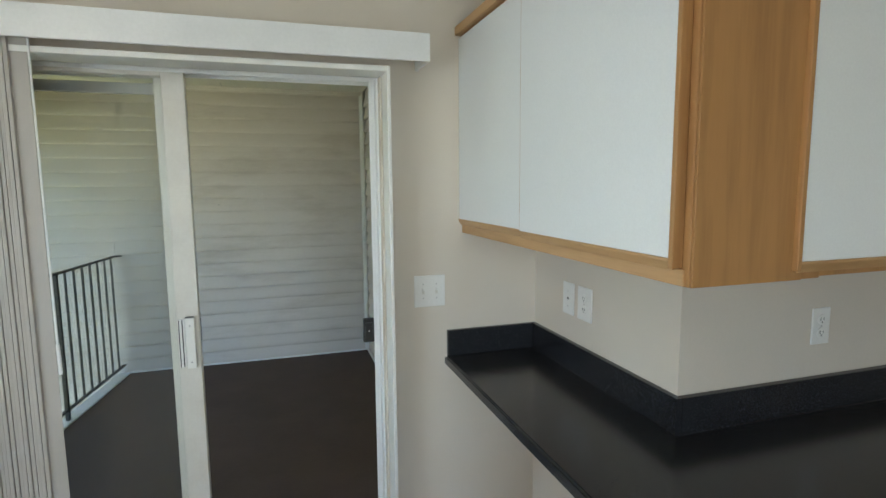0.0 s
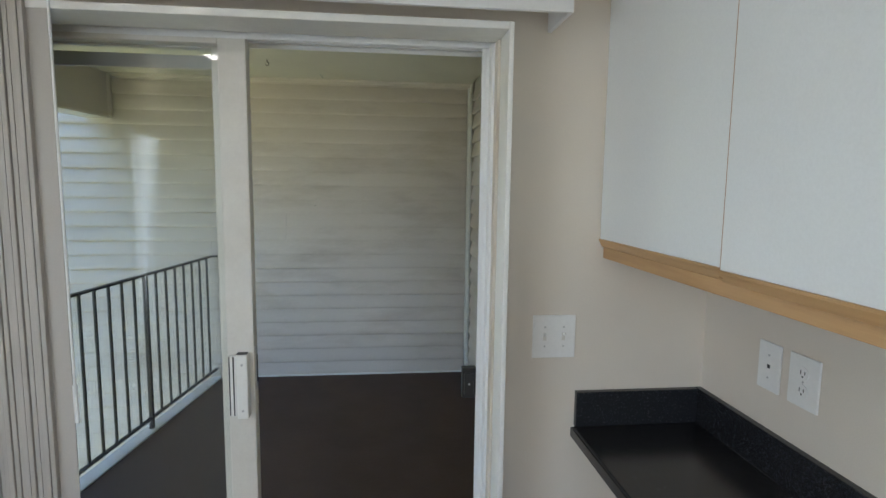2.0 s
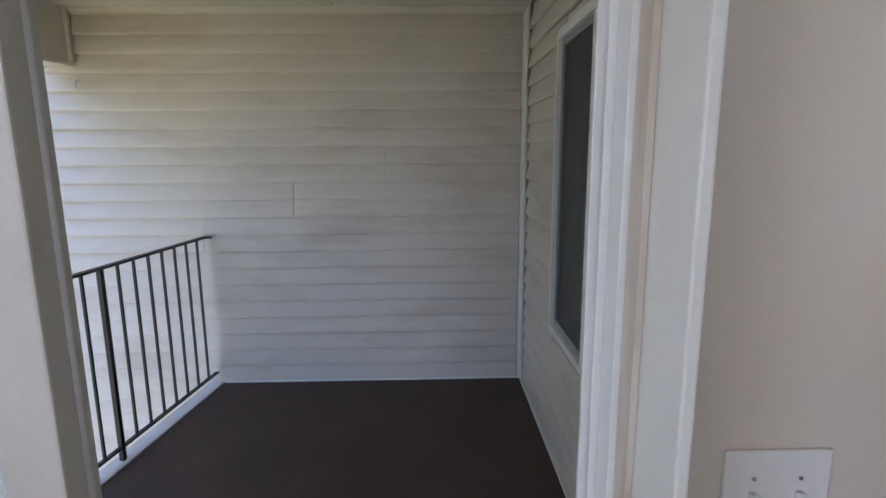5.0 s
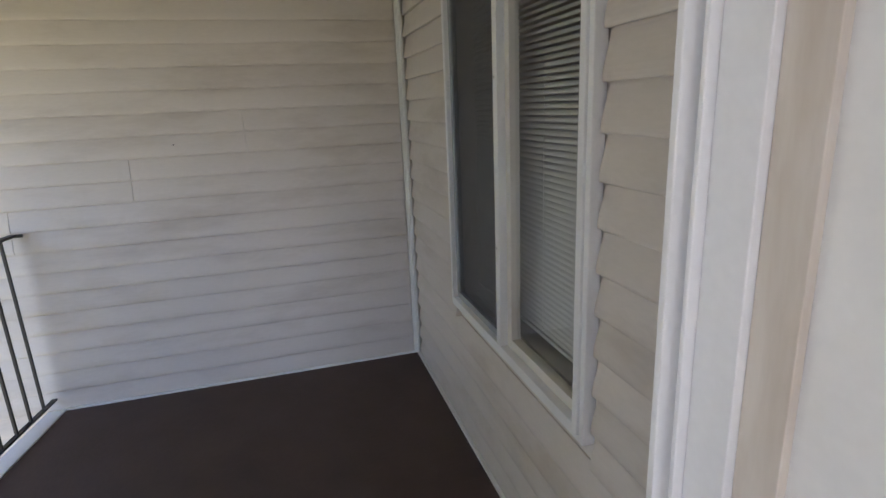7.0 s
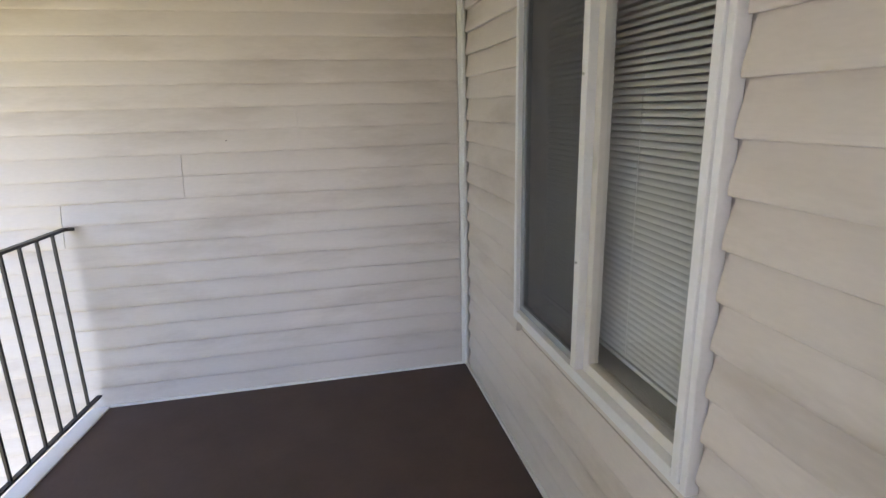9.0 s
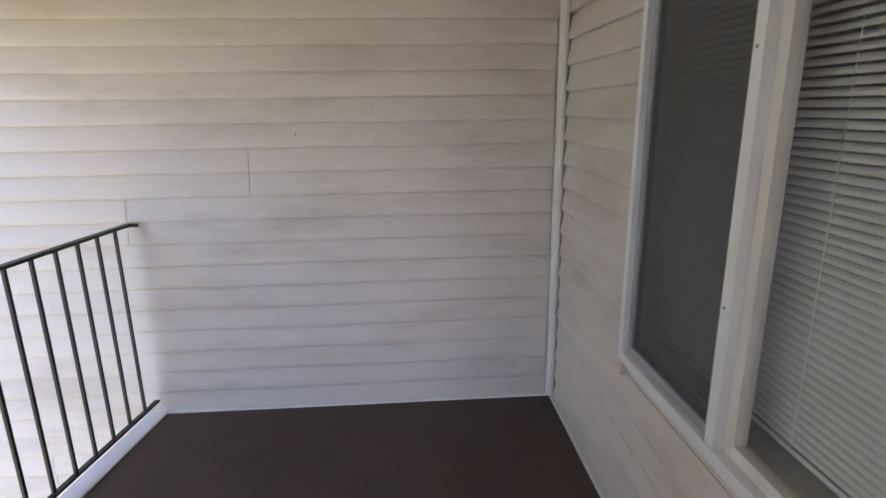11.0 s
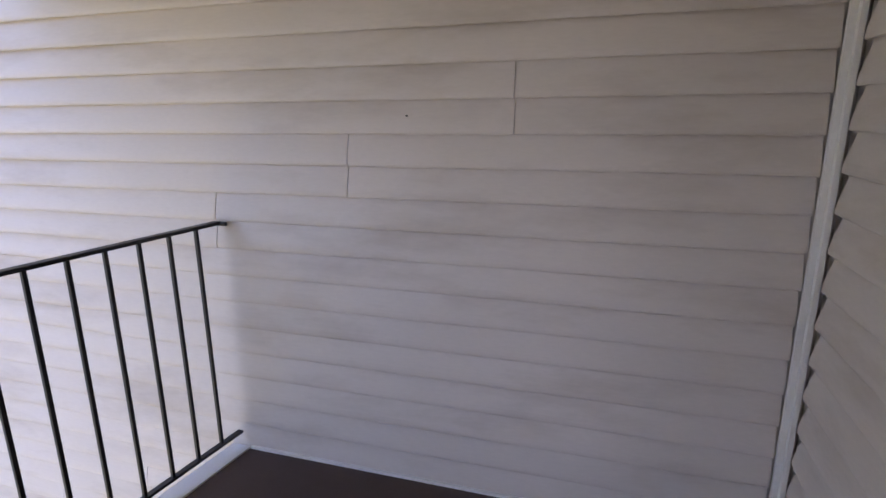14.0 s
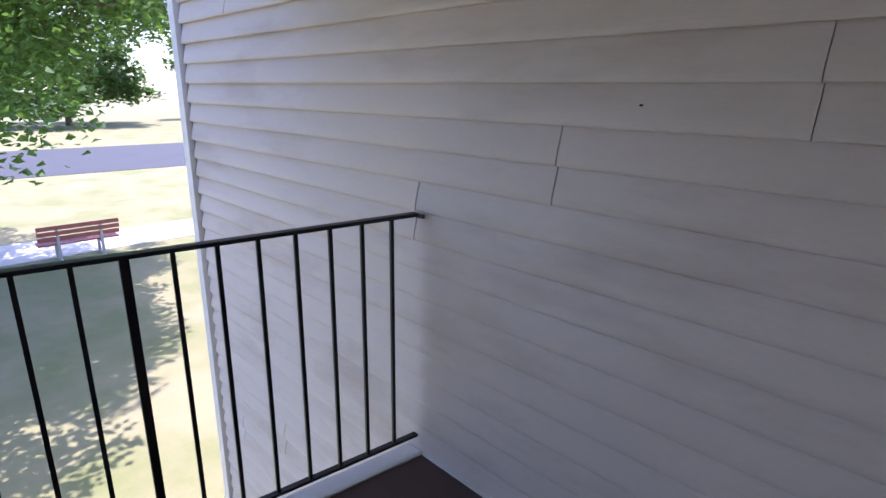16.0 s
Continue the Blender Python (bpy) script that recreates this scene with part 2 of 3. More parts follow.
setting("wall_street", boxes((KLEFT - 0.15, KLEFT, BACK, -5.10, KF, 2.6), (KLEFT - 0.15, KLEFT, -4.02, WALL_OUT, KF, 2.6),
                             (KLEFT - 0.15, KLEFT, -5.10, -4.02, KF, 0.62), (KLEFT - 0.15, KLEFT, -5.10, -4.02, 2.0, 2.6)),
        M_PAINT, "beige painted outer wall with the dining window", "wall")
setting("floor_kitchen", boxes((KLEFT, 3.0, BACK, WALL_IN, KF - 0.12, KF)), M_KFLOOR, "tan sheet-vinyl kitchen floor", "floor")
setting("ceiling_kitchen", boxes((KLEFT, 3.0, BACK, WALL_IN, CEIL, CEIL + 0.12)), M_CEIL, "white textured kitchen ceiling", "ceiling")

# balcony
OFF = Vector((0, 0, 0))
WALL_OUT -= 0.008


def edge_x(y, off=0.0):
    """The open side of the balcony runs slightly askew to the sided wall."""
    return -2.055 + off + 0.135 * y


def skew_slab(o0, o1, y0, y1, z0, z1, bevel=0.0):
    """A bar along the open side, from o0 to o1 beyond its edge."""
    bm = bmesh.new()
    box(bm, 0, 1, 0, 1, z0, z1)
    for v in bm.verts:
        y = y1 if v.co.y > 0.5 else y0
        v.co.x, v.co.y = edge_x(y, o1 if v.co.x > 0.5 else o0), y
    if bevel:
        bmesh.ops.bevel(bm, geom=list(bm.edges), offset=bevel, segments=2, affect="EDGES", profile=0.6)
    return bm


def edge_slab(o0, x1, y0, y1, z0, z1):
    """A slab from the open side to the plane x1."""
    bm = skew_slab(o0, o0 + 1.0, y0, y1, z0, z1)
    for v in bm.verts:
        if v.co.x > edge_x(v.co.y, o0 + 0.5):
            v.co.x = x1
    return bm


setting("floor_balcony", edge_slab(0.0, 0.0, WALL_OUT, 0.0, -0.20, 0.0), M_DECK,
        "dark brown coated balcony floor with pale scuffs", "floor")
setting("ceiling_balcony", edge_slab(-0.92, 0.0, WALL_OUT, 0.0, CEIL, CEIL + 0.14), M_SOFFIT,
        "cream painted balcony ceiling with a hairline crack", "ceiling")
# carried up unseen to 5.6 m to keep the sun off the balcony
wall_far = setting("wall_far", boxes((LEFT, 3.0, 0.030, 0.22, GROUND, 5.6)), M_SIDING_TRIM,
                   "beige vinyl-sided balcony wall with grey grime", "wall")
WY0, WY1, WZ0, WZ1 = -2.02, -0.94, 0.71, 2.07   # window opening
wall_window = setting("wall_window", boxes((0.030, 0.16, WALL_OUT, WY0, -0.2, 2.6), (0.030, 0.16, WY1, 0.018, -0.2, 2.6),
                                           (0.030, 0.16, WY0, WY1, -0.2, WZ0), (0.030, 0.16, WY0, WY1, WZ1, 2.6)),
                      M_SIDING_TRIM, "beige vinyl-sided wall around the bedroom window", "wall")
setting("wall_lower_storey", boxes((-2.05, 3.0, WALL_OUT, 0.018, GROUND, -0.2), (-2.38, 3.0, BACK, WALL_OUT, GROUND, KF - 0.16)),
        M_SIDING_TRIM, "beige sided lower storey of the building", "wall")
# unseen slabs, added to cap the raised wall and block sun from above
setting("roof", boxes((LEFT - 0.3, 3.4, 0.0, 3.2, 5.6, 5.85), (-3.05, 3.4, BACK - 0.4, -0.02, 2.62, 2.85)), M_ROOF, "unseen dark shingle roof slabs, added to shade the building", "roof")

# the bedroom behind the window
setting("wall_bedroom", boxes((3.0, 3.1, -3.70, 0.018, -0.2, 2.6), (0.36, 3.0, -3.70, -3.60, -0.2, 2.6)), M_PAINT,
        "dim beige bedroom wall behind the blinds", "wall")
setting("floor_bedroom", boxes((0.16, 3.0, -3.6, 0.018, -0.2, -0.1)), M_CARPET, "grey carpet in the dim bedroom", "floor")
setting("ceiling_bedroom", boxes((0.16, 3.0, -3.6, 0.018, CEIL, CEIL + 0.12)), M_CEIL, "white bedroom ceiling", "ceiling")

# beam along the open side, clad in beige metal
beam = thing("porch_beam", (-2.9, -1.4, 2.09), "beige metal-clad beam under the edge of the porch roof", "beam")
part("cladding", skew_slab(-0.93, -0.765, WALL_OUT, -0.002, 2.11, CEIL, bevel=0.004), M_SIDING_TRIM, beam)
part("lower_lip", skew_slab(-0.945, -0.753, WALL_OUT, -0.002, 2.095, 2.113, bevel=0.003), M_WHITE, beam, "white lip along the bottom of the beam")
part("end_channel", boxes((-2.828, -2.802, -0.03, -0.001, 2.115, CEIL), bevel=0.002), M_SIDING_TRIM, beam)

# trim lines
setting("trim_ceiling", extrude([(0.0, CEIL - 0.03), (-0.016, CEIL - 0.03), (-0.018, CEIL - 0.012), (-0.03, CEIL - 0.008), (-0.03, CEIL), (0.0, CEIL)],
                                "x", -2.83, 0.0), M_SIDING_TRIM, "beige channel where the siding meets the balcony ceiling", "trim")
setting("trim_floor_far", boxes((-2.052, -0.006, -0.012, 0.002, 0.0, 0.012)), M_WHITE, "white starter strip at the foot of the siding", "trim")
setting("trim_floor_window", boxes((-0.014, 0.0, WALL_OUT, -0.012, 0.0, 0.014)), M_WHITE, "white starter strip under the window wall", "trim")
setting("trim_inside_corner", boxes((-0.030, 0.004, -0.012, 0.004, 0.012, CEIL), (-0.012, 0.004, -0.034, -0.012, 0.012, CEIL), bevel=0.002), M_WHITE,
        "white inside-corner post between the two sided walls", "trim")
setting("trim_outer_corner", boxes((LEFT - 0.03, LEFT + 0.055, -0.022, 0.018, GROUND, 5.6), (LEFT - 0.03, LEFT, 0.018, 0.22, GROUND, 5.6), bevel=0.003), M_WHITE,
        "white outside-corner post at the end of the sided wall", "trim")
setting("trim_floor_edge", skew_slab(-0.095, -0.001, WALL_OUT, -0.002, -0.10, 0.006, bevel=0.002), M_WHITE, "white metal flashing on the balcony edge", "trim")
setting("trim_crack", boxes((-1.200, -1.196, -0.20, -0.05, CEIL - 0.0015, CEIL + 0.01)), M_GREYFRAME, "thin dark crack in the ceiling paint", "trim")

# ---------------- sliding door ----------------
OFF = KITCHEN
door = thing("door_1", (-1.2, -2.83, 0.0), "white sliding glass door standing open, with insect screen", "sliding door", kind="structure")
FY0, FY1 = -2.885, -2.752
part("right_jamb", boxes((-0.488, -0.4555, FY0, -2.856, 0.0, 1.985), (-0.512, -0.488, -2.871, -2.863, 0.0, 1.955), (-0.503, -0.488, FY0, FY0 + 0.005, 0.0, 1.955), (-0.493, -0.4555, -2.928, FY0 - 0.0005, 0.0, 1.955), bevel=0.0015), M_VINYL, door)
part("left_jamb", boxes((-2.018, -1.975, FY0, FY1, 0.0, 1.985), bevel=0.002), M_VINYL, door)
part("head", boxes((-1.975, -0.4885, FY0, FY1, 1.968, 1.984), (-1.975, -0.4885, -2.832, -2.824, 1.956, 1.968), (-1.975, -0.4885, FY0, FY0 + 0.002, 1.950, 1.968),
                   (-1.975, -0.4885, FY1 - 0.008, FY1, 1.956, 1.968), bevel=0.0008), M_VINYL, door)
part("sill", boxes((-1.975, -0.463, FY0 - 0.01, FY1 + 0.03, -0.03, 0.012), (-1.975, -0.463, -2.832, -2.826, 0.012, 0.03), (-1.975, -0.463, -2.786, -2.78, 0.012, 0.03)),
     M_STEEL, door, "dull metal sill with two tracks")


def panel(name, x0, x1, y0, y1, stile, label, right=0.0):
    bm = boxes((x0, x0 + stile, y0, y1, 0.02, 1.954), (x1 - stile - right, x1, y0, y1, 0.02, 1.954),
               (x0 + stile, x1 - stile - right, y0, y1, 0.02, 0.11), (x0 + stile, x1 - stile - right, y0, y1, 1.936, 1.954), bevel=0.004)
    ob = part(name, bm, M_ALU, door, label)
    g = part("glass", boxes((x0 + stile, x1 - stile - right, (y0 + y1) / 2 - 0.003, (y0 + y1) / 2 + 0.003, 0.11, 1.936)), M_GLASS, ob, "clear glass pane")
    g.matrix_parent_inverse = Matrix()
    g.visible_shadow = False
    return ob


OFF = KITCHEN + Vector((-0.025, 0, 0))     # how far the panels are slid
fixed = panel("fixed_panel", -1.97, -1.2400, -2.822, -2.786, 0.035, "fixed glass panel in a pale frame")
slide = panel("sliding_panel", -1.925, -1.1620, -2.882, -2.838, 0.070, "glass panel slid open, with a handle", 0.008)
handle = part("handle", boxes((-1.2360, -1.2120, -2.895, -2.882, 0.855, 1.042), (-1.2080, -1.1750, -2.915, -2.882, 0.855, 1.05), bevel=0.004), M_WHITE, slide, "white pull handle with dark grooves")
part("groove", boxes((-1.2335, -1.2305, -2.8965, -2.89, 0.858, 1.04), (-1.2220, -1.2185, -2.8965, -2.89, 0.858, 1.04), (-1.2070, -1.1780, -2.911, -2.887, 1.046, 1.0515)), M_BLACK, slide, "dark grooves of the handle")
bm = bmesh.new()
for z in (0.88, 1.02):
    rod(bm, (-1.1910, -2.9165, z), (-1.1910, -2.910, z), 0.0035)
part("screw", bm, M_STEEL, slide, "steel screws of the handle")
part("lock_plate", boxes((-1.1622, -1.1598, -2.870, -2.850, 0.93, 1.06), bevel=0.0008), M_STEEL, slide, "steel lock plate on the edge")
part("lock_hole", boxes((-1.1605, -1.1585, -2.864, -2.856, 0.95, 1.035)), M_BLACK, slide, "dark lock slot")

OFF = KITCHEN
# insect screen, slid back over the fixed panel
scr = part("screen_panel", boxes((-1.965, -1.93, -2.776, -2.760, 0.03, 1.925), (-1.275, -1.222, -2.776, -2.760, 0.03, 1.925),
                                 (-1.93, -1.275, -2.776, -2.760, 0.03, 0.09), (-1.93, -1.275, -2.776, -2.760, 1.885, 1.925), bevel=0.003), M_ALU, door, "insect screen slid open")
bm = bmesh.new()
n_v, n_h = 340, 900
for i in range(n_v):
    x = -1.93 + 0.685 * (i + 0.5) / n_v
    q = [bm.verts.new(v) for v in ((x, -2.768, 0.09), (x + 0.00028, -2.768, 0.09), (x + 0.00028, -2.768, 1.885), (x, -2.768, 1.885))]
    bm.faces.new(q)
for i in range(n_h):
    z = 0.09 + 1.795 * (i + 0.5) / n_h
    q = [bm.verts.new(v) for v in ((-1.93, -2.7681, z), (-1.275, -2.7681, z), (-1.275, -2.7681, z + 0.00028), (-1.93, -2.7681, z + 0.00028))]
    bm.faces.new(q)
tagged(part("mesh", bm, M_SCREEN, scr, "fine grey insect mesh"), kind="stuff")
part("latch", boxes((-0.556, -0.5115, -2.871, -2.846, 0.880, 0.980), (-0.550, -0.520, -2.880, -2.871, 0.895, 0.965), bevel=0.003), M_BLACK, door, "black plastic latch on the jamb")
bm = bmesh.new()
rod(bm, (-0.535, -2.883, 0.93), (-0.535, -2.878, 0.93), 0.003)
part("latch_screw", bm, M_STEEL, door, "steel screw in the latch")

casing = thing("casing", (-1.2, WALL_IN, 0.0), "white painted wooden casing round the sliding door", "door casing", kind="structure")
part("side_casing", boxes((-0.476, -0.462, -3.064, WALL_IN + 0.002, KF, 1.977), bevel=0.003), M_WHITE, casing)
part("side_casing", boxes((-2.055, -2.02, -3.064, WALL_IN + 0.002, KF, 1.975), bevel=0.003), M_WHITE, casing)
part("head_casing", boxes((-2.02, -0.476, -3.064, WALL_IN + 0.002, 1.957, 1.977), bevel=0.003), M_WHITE, casing)
# tan strip with brown blotches between frame and casing
part("jamb_board", boxes((-0.485, -0.4765, -2.966, -2.9285, 0.0, 1.955), bevel=0.001), M_BOARD, casing, "tan jamb board with darker brown blotches")

val = thing("blind_valance", (-1.2, WALL_IN, 2.0), "white valance box over the sliding door", "valance")
part("front_board", boxes((-2.20, -0.322, -3.115, -3.102, 1.990, 2.090), bevel=0.002), M_VINYL, val)
part("end_board", boxes((-0.334, -0.322, -3.102, WALL_IN, 1.990, 2.090), bevel=0.0015), M_VINYL, val)
part("end_board", boxes((-2.20, -2.188, -3.102, WALL_IN, 1.990, 2.090), bevel=0.0015), M_VINYL, val)
part("head_rail", boxes((-2.17, -0.345, -3.095, -3.02, 2.04, 2.085), bevel=0.002), M_ALU, val)

vb = thing("vertical_blind", (-1.8, -2.985, 2.04), "beige vertical blind drawn back into a stack", "blind")
for i in range(34):
    x = -2.07 + i * 0.0125
    d = 0.004 * math.sin(i * 1.7)
    part("slat", boxes((x, x + 0.0112, -3.075 + d, -3.058 + d, KF + 0.03, 2.035), bevel=0.002), M_BLIND, vb)
part("end_slat", boxes((-1.648, -1.600, -3.062, -3.059, KF + 0.03, 2.035), bevel=0.001), M_BLIND, vb, "flat last slat of the blind")
bm = bmesh.new()
rod(bm, (-1.590, -3.07, 1.02), (-1.594, -3.065, 2.03), 0.0035, sides=8)
part("wand", bm, M_VINYL, vb, "clear white tilt wand")
bm = bmesh.new()
rod(bm, (-1.588, -3.072, 0.93), (-1.590, -3.07, 1.03), 0.006, sides=8)
part("wand_grip", bm, M_VINYL, vb)

# ---------------- kitchen ----------------
CT = 0.808
top = thing("countertop", (0.0, -3.6, CT), "black speckled laminate countertop with backsplash", "countertop")
bm = bmesh.new()
pts = [(-0.218, WALL_IN), (-0.218, -4.60), (2.4, -4.60), (2.4, -3.84), (0.21, -3.84), (0.21, WALL_IN)]
lo = [bm.verts.new((x, y, CT - 0.036)) for x, y in pts]
hi = [bm.verts.new((x, y, CT)) for x, y in pts]
bm.faces.new(hi[::-1]), bm.faces.new(lo)
for i in range(6):
    bm.faces.new((lo[i], lo[(i + 1) % 6], hi[(i + 1) % 6], hi[i]))
bmesh.ops.recalc_face_normals(bm, faces=bm.faces)
bmesh.ops.bevel(bm, geom=[e for e in bm.edges if all(v.co.z > CT - 0.01 for v in e.verts)], offset=0.008, segments=3, affect="EDGES")
part("worktop", bm, M_COUNTER, top)
part("backsplash", boxes((-0.209, 0.190, WALL_IN - 0.02, WALL_IN, CT + 0.0005, 0.92), bevel=0.002), M_COUNTER, top)
part("backsplash", boxes((0.190, 0.210, -3.862, WALL_IN - 0.0, CT + 0.0005, 0.9205), bevel=0.002), M_COUNTER, top)
part("backsplash", boxes((0.210, 2.4, -3.862, -3.84, CT + 0.0005, 0.92), bevel=0.002), M_COUNTER, top)
bm = bmesh.new()
rod(bm, (0.190, -3.864, CT + 0.002), (2.4, -3.864, CT + 0.002), 0.003, sides=6)
rod(bm, (0.188, -3.864, CT + 0.002), (0.188, WALL_IN - 0.02, CT + 0.002), 0.002, sides=6)
part("sealant_bead", bm, M_COUNTER, top, "glossy bead of sealant at the backsplash")

base = thing("base_cabinet", (0.9, -4.25, KF), "oak base cabinet under the black counter", "cabinet")
part("body", boxes((-0.17, 2.4, -4.56, -3.95, KF, CT - 0.037), bevel=0.003), M_OAK, base)
part("door", boxes((0.0, 0.5, -4.58, -4.561, 0.02, 0.60), bevel=0.004), M_LAMINATE, base, "white laminate door")
part("door", boxes((0.52, 1.02, -4.58, -4.561, 0.02, 0.60), bevel=0.004), M_LAMINATE, base, "white laminate door")

CX, CB, CTOP = -0.131, 1.336, 2.15
up1 = thing("wall_cabinet", (0.05, -3.5, CB), "oak wall cabinet with white laminate doors", "cabinet", "kitchen wall cabinets")
part("body", boxes((CX, 0.209, -4.240, WALL_IN - 0.001, CB, CTOP), bevel=0.002), M_OAK, up1)
part("bottom_rail", boxes((CX - 0.006, CX, -4.23, WALL_IN - 0.001, CB + 0.001, CB + 0.034), bevel=0.0015), M_OAK_H, up1)
part("cornice", boxes((CX - 0.035, CX, -4.265, WALL_IN - 0.001, CTOP - 0.012, CTOP + 0.022), bevel=0.004), M_OAK_H, up1, "oak strip along the cabinet top")


def laminate_door(parent, axis, at, a0, a1, z0, z1, out):
    if axis == "x":
        d = part("door", boxes((at - out, at - 0.001, a0, a1, z0, z1), bevel=0.0015), M_LAMINATE, parent, "white laminate cabinet door")
        part("pull", extrude([(at - out - 0.004, z0), (at - 0.001, z0), (at - 0.001, z0 - 0.020), (at - out + 0.007, z0 - 0.024), (at - out - 0.003, z0 - 0.006)], "y", a0, a1), M_OAK_H, d, "oak finger pull")
        part("edge", boxes((at - out - 0.003, at - 0.001, a0 - 0.012, a0, z0 - 0.02, z1), bevel=0.002), M_OAK, d, "oak edge strip")
    else:
        d = part("door", boxes((a0, a1, at - out, at - 0.001, z0, z1), bevel=0.0015), M_LAMINATE, parent, "white laminate cabinet door")
        part("pull", extrude([(at - out - 0.004, z0), (at - 0.001, z0), (at - 0.001, z0 - 0.020), (at - out + 0.007, z0 - 0.024), (at - out - 0.003, z0 - 0.006)], "x", a0, a1), M_OAK_H, d, "oak finger pull")
        part("edge", boxes((a0 - 0.012, a0, at - out - 0.003, at - 0.001, z0 - 0.02, z1), bevel=0.002), M_OAK, d, "oak edge strip")


laminate_door(up1, "x", CX, -3.524, WALL_IN - 0.003, 1.396, 2.128, 0.019)
laminate_door(up1, "x", CX, -4.211, -3.528, 1.392, 2.128, 0.023)

up2 = thing("wall_cabinet", (0.9, -4.0, CB), "oak wall cabinet with a white laminate door over the counter", "cabinet", "kitchen wall cabinets")
part("body", boxes((0.211, 1.6, -4.225, -3.841, CB, CTOP), bevel=0.002), M_OAK, up2)
part("filler", boxes((CX + 0.004, 0.15, -4.246, -4.2405, CB, CTOP), bevel=0.001), M_OAK, up2, "wide oak filler board")
laminate_door(up2, "y", -4.226, 0.135, 0.72, 1.376, 2.128, 0.03)
laminate_door(up2, "y", -4.226, 0.74, 1.25, 1.376, 2.128, 0.03)


def wall_plate(name, label, category, m, w, h, kind):
    """A plate drawn facing -y round the origin, with its switches or sockets, then set at the pose m."""
    global OFF
    OFF = Vector((0, 0, 0))
    t = thing(name, (0, 0, 0), label, category)
    part("plate", boxes((-w / 2, w / 2, -0.006, 0.0, -h / 2, h / 2), bevel=0.003), M_PLATE, t)
    xs = (-w / 4.6, w / 4.6) if kind == "switch" else (0.0,)
    for x in xs:
        for z in ((-0.03, 0.03) if kind != "socket" else (0.0,)):
            bm = bmesh.new()
            rod(bm, (x, -0.0075, z), (x, -0.005, z), 0.0028, sides=10)
            part("screw", bm, M_STEEL, t)
    if kind == "switch":
        for x in xs:
            tg = boxes((x - 0.005, x + 0.005, -0.007, -0.004, -0.012, 0.012))
            part("toggle_slot", tg, M_ALU, t)
            tg = boxes((x - 0.0042, x + 0.0042, -0.02, -0.005, 0.0, 0.009), bevel=0.002)
            bmesh.ops.rotate(tg, cent=(x, -0.005, 0), matrix=Matrix.Rotation(radians(-24), 3, "X"), verts=tg.verts)
            part("toggle", tg, M_PLATE, t)
    if kind == "socket":
        for z in (-0.0215, 0.0215):
            bm = bmesh.new()
            bmesh.ops.create_cone(bm, cap_ends=True, segments=20, radius1=0.0172, radius2=0.0165, depth=0.003,
                                  matrix=Matrix.Translation((0, -0.0068, z)) @ Matrix.Rotation(radians(90), 4, "X"))
            part("socket", bm, M_PLATE, t)
            part("slot", boxes((-0.0075, -0.0052, -0.0088, -0.006, z - 0.003, z + 0.007), (0.0052, 0.0075, -0.0088, -0.006, z - 0.002, z + 0.006),
                               (-0.0022, 0.0022, -0.0088, -0.006, z - 0.0105, z - 0.006)), M_BLACK, t, "dark socket slots")
    if kind == "blank":
        part("jack", boxes((-0.005, 0.005, -0.0068, -0.004, -0.005, 0.005)), M_BLACK, t, "small dark phone jack")
    t.matrix_basis = Matrix.Translation(KITCHEN) @ m
    OFF = KITCHEN
    return t


wall_plate("light_switch", "white double toggle switch plate on the beige wall", "switch", pose(-0.2835, WALL_IN, 1.095), 0.135, 0.134, "switch")
wall_plate("phone_jack_plate", "white phone jack plate on the wall above the counter", "wall plate", pose(0.209, -3.228, 1.088, 0, 0, -90), 0.080, 0.128, "blank")
wall_plate("power_outlet", "white double power outlet above the narrow counter", "outlet", pose(0.209, -3.345, 1.088, 0, 0, -90), 0.095, 0.128, "socket")
wall_plate("power_outlet", "white double power outlet above the kitchen counter", "outlet", pose(0.748, -3.841, 1.084), 0.074, 0.118, "socket")

# unseen window behind the walk, added to go with the fill lamp
w3 = thing("added_window", (-0.8, BACK, 0.5), "wide white unseen window, added round the fill lamp", "window", kind="structure")
part("window_frame", boxes((-1.7, -1.63, BACK - 0.09, BACK - 0.03, 0.5, 2.1), (0.03, 0.1, BACK - 0.09, BACK - 0.03, 0.5, 2.1), (-1.63, 0.03, BACK - 0.09, BACK - 0.03, 0.5, 0.57),
                           (-1.63, 0.03, BACK - 0.09, BACK - 0.03, 2.03, 2.1), (-0.83, -0.77, BACK - 0.09, BACK - 0.03, 0.57, 2.03), bevel=0.003), M_VINYL, w3)
pane = part("pane", boxes((-1.63, 0.03, BACK - 0.065, BACK - 0.06, 0.57, 2.03)), M_WGLASS, w3)
pane.visible_shadow = False
# dining window in the street wall
lw = thing("window_2", (KLEFT, -4.56, 0.62), "white dining window with a half-open mini blind", "window", kind="structure")
part("window_frame", boxes((KLEFT - 0.10, KLEFT - 0.04, -5.10, -5.04, 0.62, 2.0), (KLEFT - 0.10, KLEFT - 0.04, -4.08, -4.02, 0.62, 2.0), (KLEFT - 0.10, KLEFT - 0.04, -5.04, -4.08, 0.62, 0.68),
                           (KLEFT - 0.10, KLEFT - 0.04, -5.04, -4.08, 1.94, 2.0), (KLEFT - 0.10, KLEFT - 0.04, -4.585, -4.535, 0.68, 1.94), bevel=0.003), M_VINYL, lw)
pane = part("pane", boxes((KLEFT - 0.075, KLEFT - 0.07, -5.04, -4.08, 0.68, 1.94)), M_WGLASS, lw)
pane.visible_shadow = False
